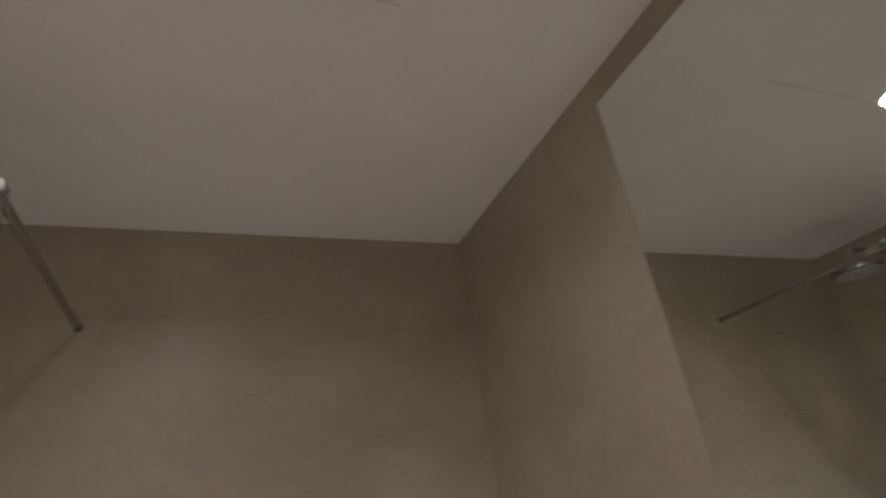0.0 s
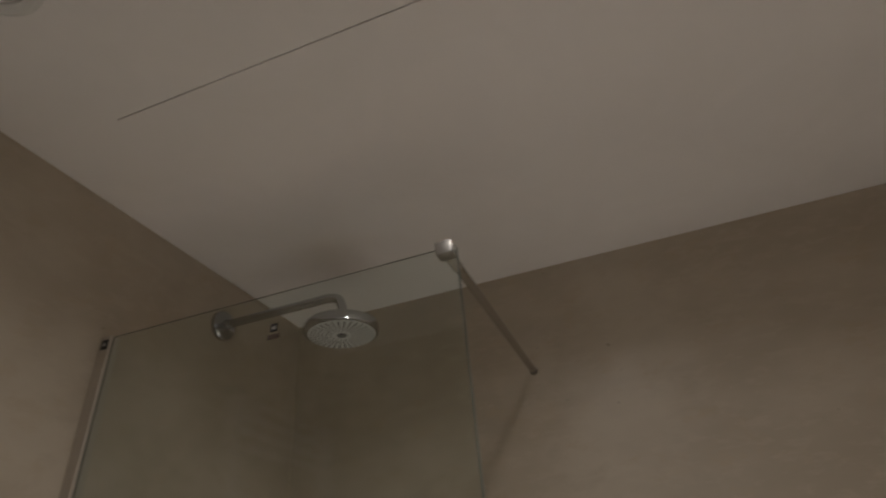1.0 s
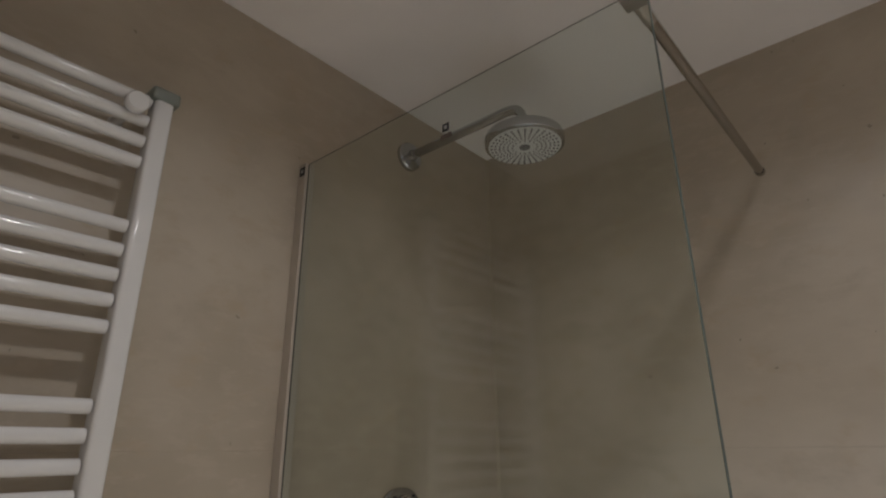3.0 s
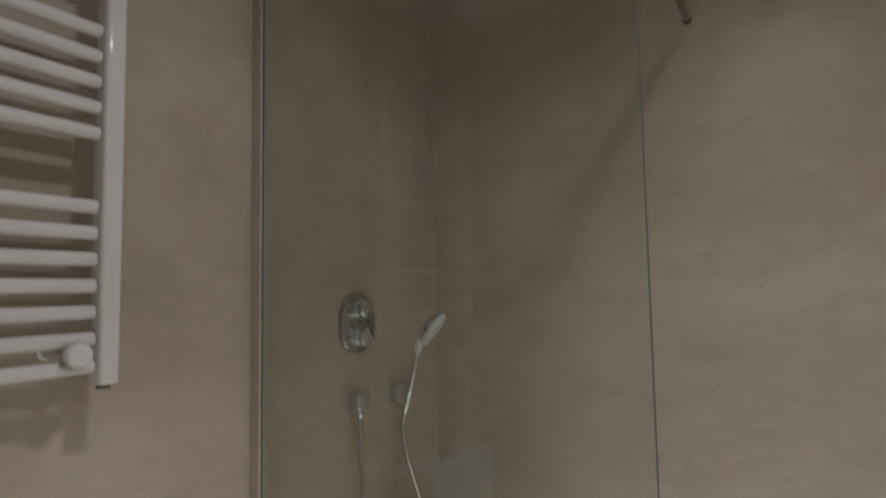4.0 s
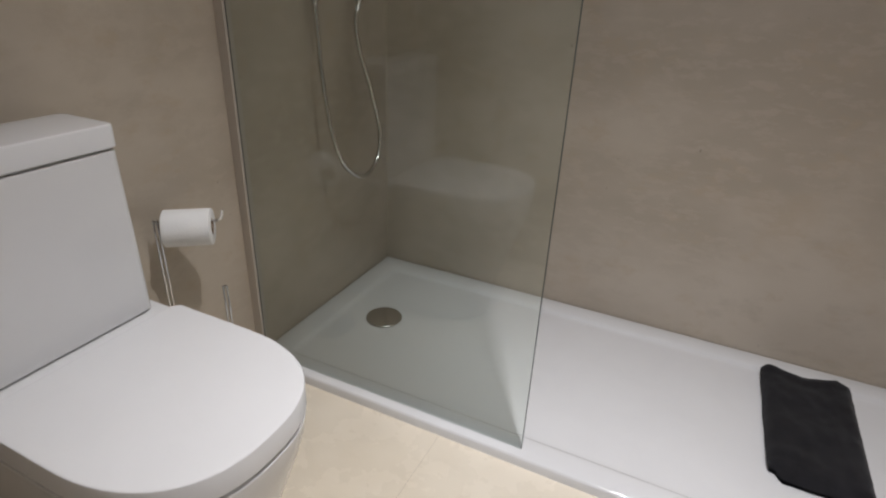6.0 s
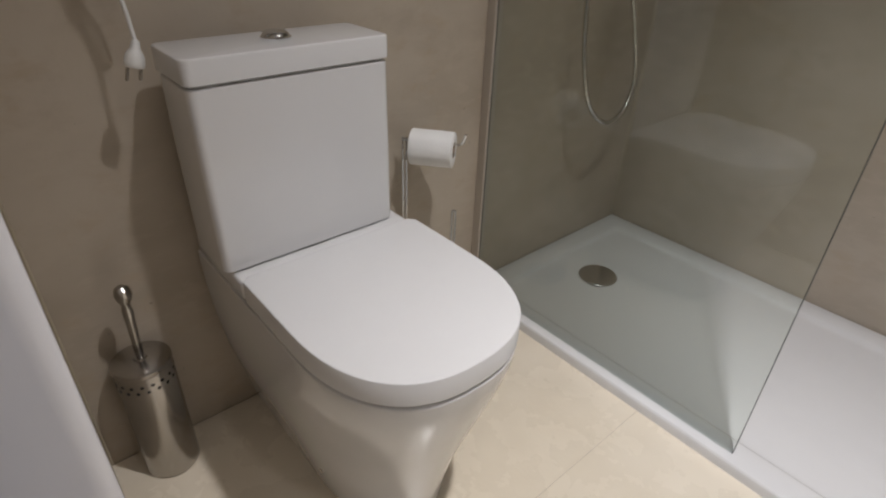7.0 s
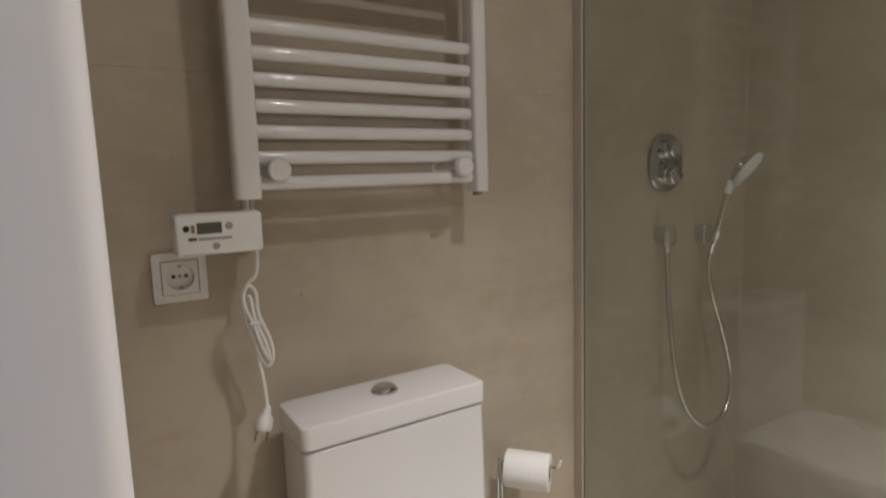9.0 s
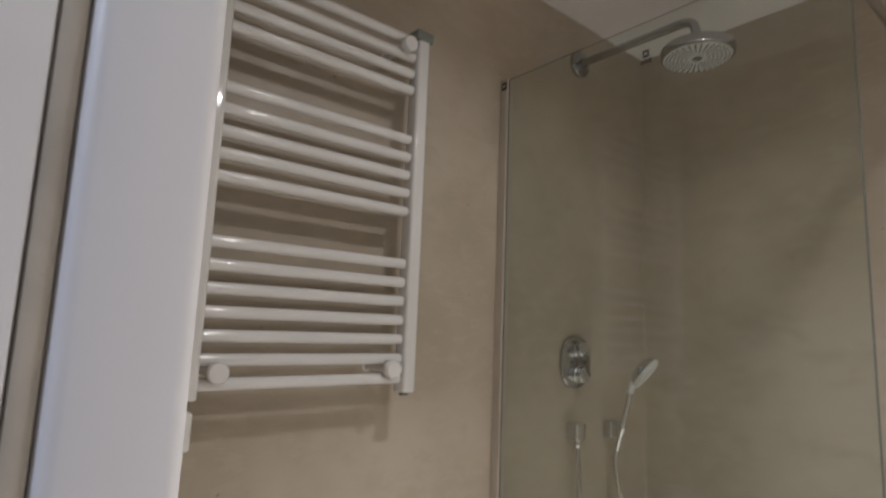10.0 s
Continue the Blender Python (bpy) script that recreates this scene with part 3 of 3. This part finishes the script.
def toilet_brush():
    x, y = 0.062, -1.671
    brush = thing("toilet_brush", (x, y, 0), "brushed steel toilet brush in a perforated cylinder holder", "toilet brush")
    part("canister", lathe([(0.0505, 0.0), (0.052, 0.002), (0.052, 0.271), (0.0505, 0.274)], (x, y, 0.001), n=40), steel_mat, brush)
    part("cover", lathe([(0.0530, 0.0), (0.0535, 0.002), (0.0530, 0.007), (0.049, 0.0090), (0.012, 0.0100), (0.010, 0.014)], (x, y, 0.2755), n=40), steel_mat, brush)
    for row in range(2):
        for k in range(18):
            a = 2 * math.pi * (k + 0.5 * row) / 18
            d = Vector((math.cos(a), math.sin(a), 0))
            part("perforation", lathe([(0.0034, 0.0), (0.0034, 0.0004)], Vector((x, y, 0.256 - 0.013 * row)) + d * 0.0520, d, 8), black_mat, brush)
    tilt = Vector((0.03, 0.03, 1)).normalized()
    part("handle", lathe([(0.0062, 0.0), (0.0062, 0.02), (0.0075, 0.03), (0.0082, 0.10), (0.0095, 0.125), (0.0075, 0.135), (0.0085, 0.142), (0.0125, 0.150), (0.0145, 0.160), (0.0125, 0.171), (0.006, 0.177)], Vector((x + 0.004, y, 0.276)), tilt, 24), steel_mat, brush)
    return brush


toilet_brush()


def roll_stand():
    along = Vector((0.78, 0.63, 0)).normalized()
    across = Vector((-along.y, along.x, 0))
    mid = Vector((0.086, -0.990, 0))
    stand = thing("paper_roll_stand", mid, "chrome wire toilet roll stand beside the toilet", "roll stand")
    part("base", lathe([(0.070, 0.0), (0.072, 0.002), (0.072, 0.006), (0.069, 0.008)], mid + Vector((0, 0, 0.001)), n=40), chrome_mat, stand)

    def spot(a, b, z):
        return tuple(mid + along * a + across * b + Vector((0, 0, z)))

    for d in (-0.0040, 0.0040):
        part("upright", tube(glide([spot(-0.064 + d, 0, 0.007), spot(-0.064 + d, 0, 0.30), spot(-0.064 + d, 0, 0.550), spot(-0.064 + d * 0.6, 0, 0.565)], 6), 0.0024, 10), chrome_mat, stand)
        part("spare_post", tube(glide([spot(0.058 + d, 0, 0.007), spot(0.058 + d, 0, 0.25), spot(0.058 + d, 0, 0.385), spot(0.058 + d * 0.6, 0, 0.396), spot(0.058, 0, 0.399)], 6), 0.0024, 10), chrome_mat, stand)
    part("arm", tube(glide([spot(-0.068, 0, 0.566), spot(-0.05, 0, 0.566), spot(0.04, 0, 0.566), spot(0.064, 0, 0.566), spot(0.072, 0, 0.573), spot(0.077, 0, 0.590)], 6), 0.0030, 10), chrome_mat, stand)
    roll = thing("toilet_roll", mid + Vector((0, 0, 0.5108)), "white toilet paper roll on a chrome wire arm", "toilet roll")
    outer, inner, a0, a1 = 0.0412, 0.0195, -0.048, 0.052
    zc = 0.5520

    def ring(r, a, n, wave=0.0):
        return [mid + along * a + across * (r * math.cos(2 * math.pi * k / n)) + Vector((0, 0, zc + r * (1 + wave * math.sin(6 * math.pi * k / n)) * math.sin(2 * math.pi * k / n))) for k in range(n)]

    part("paper", loft([ring(r, a, 48, 0.012) for r, a in ((inner, a0), (outer - 0.003, a0), (outer, a0 + 0.002), (outer, a1 - 0.002), (outer - 0.003, a1), (inner, a1), (inner, a0))], caps=False), paper_mat, roll)
    part("core", loft([ring(r, a, 32) for r, a in ((0.0193, a0 + 0.001), (0.0193, a1 - 0.001), (0.0182, a1 - 0.001), (0.0182, a0 + 0.001), (0.0193, a0 + 0.001))], caps=False), card_mat, roll, "brown cardboard core")


roll_stand()


# ---- towel radiator ----
def towel_radiator():
    yl, yr, xc = -1.556, -1.101, 0.076
    radiator = thing("towel_radiator", (0, (yl + yr) / 2, 1.2), "white enamelled electric towel radiator on the wall", "radiator")
    for y, z0, half in ((yl, 1.191, 0.0205), (yr, 1.186, 0.0165)):
        rings = []
        for z in (z0, z0 + 0.002, 1.998, 2.0):
            d = 0.0015 if z in (z0, 2.0) else 0.0
            ring = [(xc + (0.020 - d) * math.copysign(abs(math.cos(a)) ** 0.4, math.cos(a)), y + (half - d) * math.copysign(abs(math.sin(a)) ** 0.4, math.sin(a))) for a in [2 * math.pi * k / 28 for k in range(28)]]
            rings.append([(px, py, z) for px, py in ring])
        part("upright", loft(rings), enamel_mat, radiator, angle=50)
    levels = [1.985 - 0.0397 * k for k in range(4)] + [1.748 - 0.0418 * k for k in range(5)] + [1.463 - 0.0413 * k for k in range(7)]
    for z in levels:
        part("rung", lathe([(0.0112, 0.0), (0.0112, yr - yl - 0.037)], (xc, yl + 0.0185, z), (0, 1, 0), 20), enamel_mat, radiator)
    for y, z in ((-1.150, 1.236), (-1.509, 1.236), (-1.148, 1.962), (-1.509, 1.962)):
        part("wall_bracket", lathe([(0.013, 0.0005), (0.009, 0.004), (0.009, 0.088), (0.0175, 0.090), (0.0185, 0.092), (0.0185, 0.106), (0.0165, 0.1090)], (0, y, z), (1, 0, 0), 28), enamel_mat, radiator)
    part("end_cap", box(xc - 0.026, xc + 0.024, yr - 0.025, yr + 0.024, 1.986, 2.012, 0.006, 3), grey_plastic_mat, radiator, "grey plastic corner cap")
    part("blanking_plug", lathe([(0.010, 0.0), (0.010, 0.009)], (xc, yr, 1.1785), n=16), grey_plastic_mat, radiator, "dark blanking plug")
    part("element_nut", lathe([(0.012, 0.0), (0.0135, 0.002), (0.0135, 0.018)], (xc, yl, 1.1727), n=20), chrome_mat, radiator, "chrome element nut")
    # heating element control box
    y0, y1, z0, z1 = -1.669, -1.540, 1.1085, 1.1725
    control = part("control_box", box(0.052, 0.094, y0, y1, z0, z1, 0.006, 3), plastic_mat, radiator, "white plastic control box with display")
    fx = 0.0941
    part("display", box(fx, fx + 0.0008, -1.638, -1.602, 1.142, 1.159), lcd_mat, control, "dark liquid crystal display")
    part("button", lathe([(0.005, 0), (0.004, 0.0015)], (fx, -1.653, 1.151), (1, 0, 0), 16), black_mat, control)
    part("button", lathe([(0.0058, 0), (0.005, 0.0015)], (fx, -1.591, 1.152), (1, 0, 0), 16), print_mat, control)
    part("indicator", box(fx, fx + 0.0006, -1.646, -1.641, 1.144, 1.156), card_mat, control)
    part("printed_bar", box(fx, fx + 0.0006, -1.651, -1.639, 1.132, 1.137), brown_mat, control)
    part("printed_bar", box(fx, fx + 0.0006, -1.637, -1.588, 1.132, 1.136), print_mat, control)
    part("printed_logo", lathe([(0.0055, 0), (0.005, 0.0006)], (fx, -1.612, 1.122), (1, 0, 0), 20), print_mat, control)
    # bundled cable and plug
    cable = glide([(0.076, -1.548, 1.115), (0.076, -1.549, 1.083), (0.074, -1.554, 1.064), (0.072, -1.566, 1.052), (0.071, -1.577, 1.024), (0.074, -1.568, 0.978), (0.078, -1.556, 0.933), (0.080, -1.544, 0.913), (0.082, -1.535, 0.928),
                   (0.082, -1.540, 0.963), (0.082, -1.554, 1.003), (0.082, -1.556, 1.039), (0.082, -1.568, 1.051), (0.082, -1.576, 1.028), (0.083, -1.564, 0.988), (0.085, -1.551, 0.943), (0.086, -1.542, 0.925), (0.086, -1.546, 0.951),
                   (0.084, -1.561, 0.998), (0.082, -1.564, 1.028), (0.076, -1.568, 1.031), (0.072, -1.568, 0.993), (0.073, -1.560, 0.943), (0.080, -1.554, 0.893), (0.087, -1.553, 0.862), (0.092, -1.553, 0.842)], 8)
    part("cable", tube(cable, 0.0030, 10), plastic_mat, radiator, "white bundled cable")
    part("cable_tie", box(0.068, 0.089, -1.571, -1.553, 0.986, 0.992, 0.002, 1), plastic_mat, radiator)
    down = Vector((0.05, -0.30, -1)).normalized()
    plug = part("plug", lathe([(0.0038, -0.003), (0.0058, 0.000), (0.0066, 0.009), (0.0098, 0.013), (0.0130, 0.020), (0.0142, 0.029), (0.0142, 0.033), (0.0125, 0.036)], Vector((0.092, -1.553, 0.845)), down, 24), plastic_mat, radiator, "white two-pin plug")
    for s in (-1, 1):
        foot = Vector((0.092, -1.553, 0.845)) + down * 0.036 + Vector((0.45, 0.85, 0)).normalized() * 0.0090 * s
        part("pin", lathe([(0.0024, 0.0), (0.0024, 0.016), (0.0016, 0.019)], foot, down, 12), steel_mat, plug, "metal plug pin")
    return radiator


towel_radiator()


def wall_socket():
    yc, zc = -1.657, 1.067
    socket = thing("wall_socket", (0, yc, zc), "white square wall socket with round recess", "socket")
    outer = rounded(-0.0415, 0.0415, -0.0415, 0.0415, 0.003, 3)
    inner = rounded(-0.0285, 0.0285, -0.0285, 0.0285, 0.002, 3)
    rows = [[(x, yc + a * s, zc + b * s) for a, b in o] for x, o, s in ((0.0005, outer, 1), (0.007, outer, 1), (0.0095, outer, 0.975), (0.0095, inner, 1.02), (0.0085, inner, 1.0), (0.0005, inner, 1.0), (0.0005, outer, 1))]
    part("frame", loft(rows, caps=False), plastic_mat, socket)
    n = 32
    square = []
    for k in range(n):
        a = 2 * math.pi * k / n
        m = max(abs(math.cos(a)), abs(math.sin(a)))
        square.append((0.0275 * math.cos(a) / m, 0.0275 * math.sin(a) / m))
    circle = [(math.cos(2 * math.pi * k / n), math.sin(2 * math.pi * k / n)) for k in range(n)]
    rows = [[(x, yc + a * s, zc + b * s) for a, b in o] for x, o, s in ((0.0005, square, 1), (0.0095, square, 1), (0.0105, square, 0.97), (0.0105, circle, 0.0215), (0.0095, circle, 0.0205), (0.0018, circle, 0.0195))]
    part("insert", loft(rows), plastic_mat, socket)
    for s in (-1, 1):
        part("pin_hole", lathe([(0.0033, 0.0), (0.0033, 0.0004)], (0.0019, yc + 0.0095 * s, zc + 0.001), (1, 0, 0), 16), black_mat, socket)
        part("earth_clip", box(0.0019, 0.0085, yc - 0.0025, yc + 0.0025, zc + s * 0.0178 - 0.0016, zc + s * 0.0178 + 0.0016, 0.0006, 1), steel_mat, socket)
    part("centre_screw", lathe([(0.003, 0.0), (0.0028, 0.0006)], (0.0019, yc, zc + 0.001), (1, 0, 0), 16), print_mat, socket)
    return socket


wall_socket()


# ---- mirror and ceiling fittings ----
def wall_mirror():
    mirror = thing("wall_mirror", (RX, -1.33, 1.0), "large frameless wall mirror reaching near the ceiling", "mirror")
    part("backing", box(RX - 0.005, RX - 0.0005, -1.742, -0.929, 1.002, 2.266), grey_plastic_mat, mirror)
    part("silvering", box(RX - 0.0105, RX - 0.0055, -1.745, -0.925, 1.0, 2.270, 0.001, 1), mirror_mat, mirror)


wall_mirror()


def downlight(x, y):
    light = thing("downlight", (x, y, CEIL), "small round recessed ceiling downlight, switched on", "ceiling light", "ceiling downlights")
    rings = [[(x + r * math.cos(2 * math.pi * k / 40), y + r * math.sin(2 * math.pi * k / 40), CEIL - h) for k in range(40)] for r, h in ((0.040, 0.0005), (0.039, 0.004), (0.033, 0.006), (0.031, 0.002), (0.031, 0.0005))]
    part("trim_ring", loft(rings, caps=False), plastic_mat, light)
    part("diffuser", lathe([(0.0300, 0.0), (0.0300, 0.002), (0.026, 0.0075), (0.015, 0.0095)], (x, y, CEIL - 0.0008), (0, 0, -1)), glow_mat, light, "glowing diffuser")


# the second fitting is an added one, out of view
for spot in (SPOT_1, ASSUMED_SPOT):
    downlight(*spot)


def extract_valve(x, y):
    valve = thing("extract_valve", (x, y, CEIL), "round white extract valve in the ceiling", "vent")
    rings = [[(x + r * math.cos(2 * math.pi * k / 40), y + r * math.sin(2 * math.pi * k / 40), CEIL - h) for k in range(40)] for r, h in ((0.075, 0.0005), (0.074, 0.006), (0.066, 0.011), (0.052, 0.006), (0.050, 0.0008))]
    part("collar", loft(rings, caps=False), plastic_mat, valve)
    part("disc", lathe([(0.010, 0.0), (0.012, 0.006), (0.040, 0.010), (0.042, 0.014), (0.038, 0.018), (0.01, 0.020)], (x, y, CEIL - 0.001), (0, 0, -1), 40), plastic_mat, valve)


extract_valve(0.30, -1.335)


# ---- floor tiles ----
base = structure("floor", box(0, RX, YD - 0.12, 0, -0.05, -0.0006), floor_grout_mat, "large cream stone-look floor tiles", "floor")
y_edges = [YD - 0.12, YD, -0.575, -0.002]
x_edges = [0.002, 0.62, 1.22, 1.82, RX - 0.002]
for ya, yb in zip(y_edges, y_edges[1:]):
    for xa, xb in zip(x_edges, x_edges[1:]):
        if ya < YD - 0.01:
            xa, xb = max(xa, DOOR_L), min(xb, DOOR_R)
            if xb - xa < 0.02:
                continue
        bm = box(xa + 0.0007, xb - 0.0007, ya + 0.0007, yb - 0.0007, -0.0034, 0.0, 0.0003, 1)
        part("floor_tile", bm, floor_mat, base)


# ---- wall slabs ----
rows = [(0.0, 1.40), (1.40, CEIL)]
for za, zb in rows:
    za, zb = (za + 0.0006, zb - 0.0006)
    part("wall_tile", box(-0.0058, 0.0, YD - 0.0, -0.0005, za, zb, 0.0005, 1), wall_mat, wall_w)
    part("wall_tile", box(0.0005, RX - 0.0005, 0.0, 0.0058, za, zb, 0.0005, 1), wall_mat, wall_n)
    part("wall_tile", box(RX, RX + 0.0058, YD - 0.0, -0.0005, za, zb, 0.0005, 1), wall_mat, wall_e)
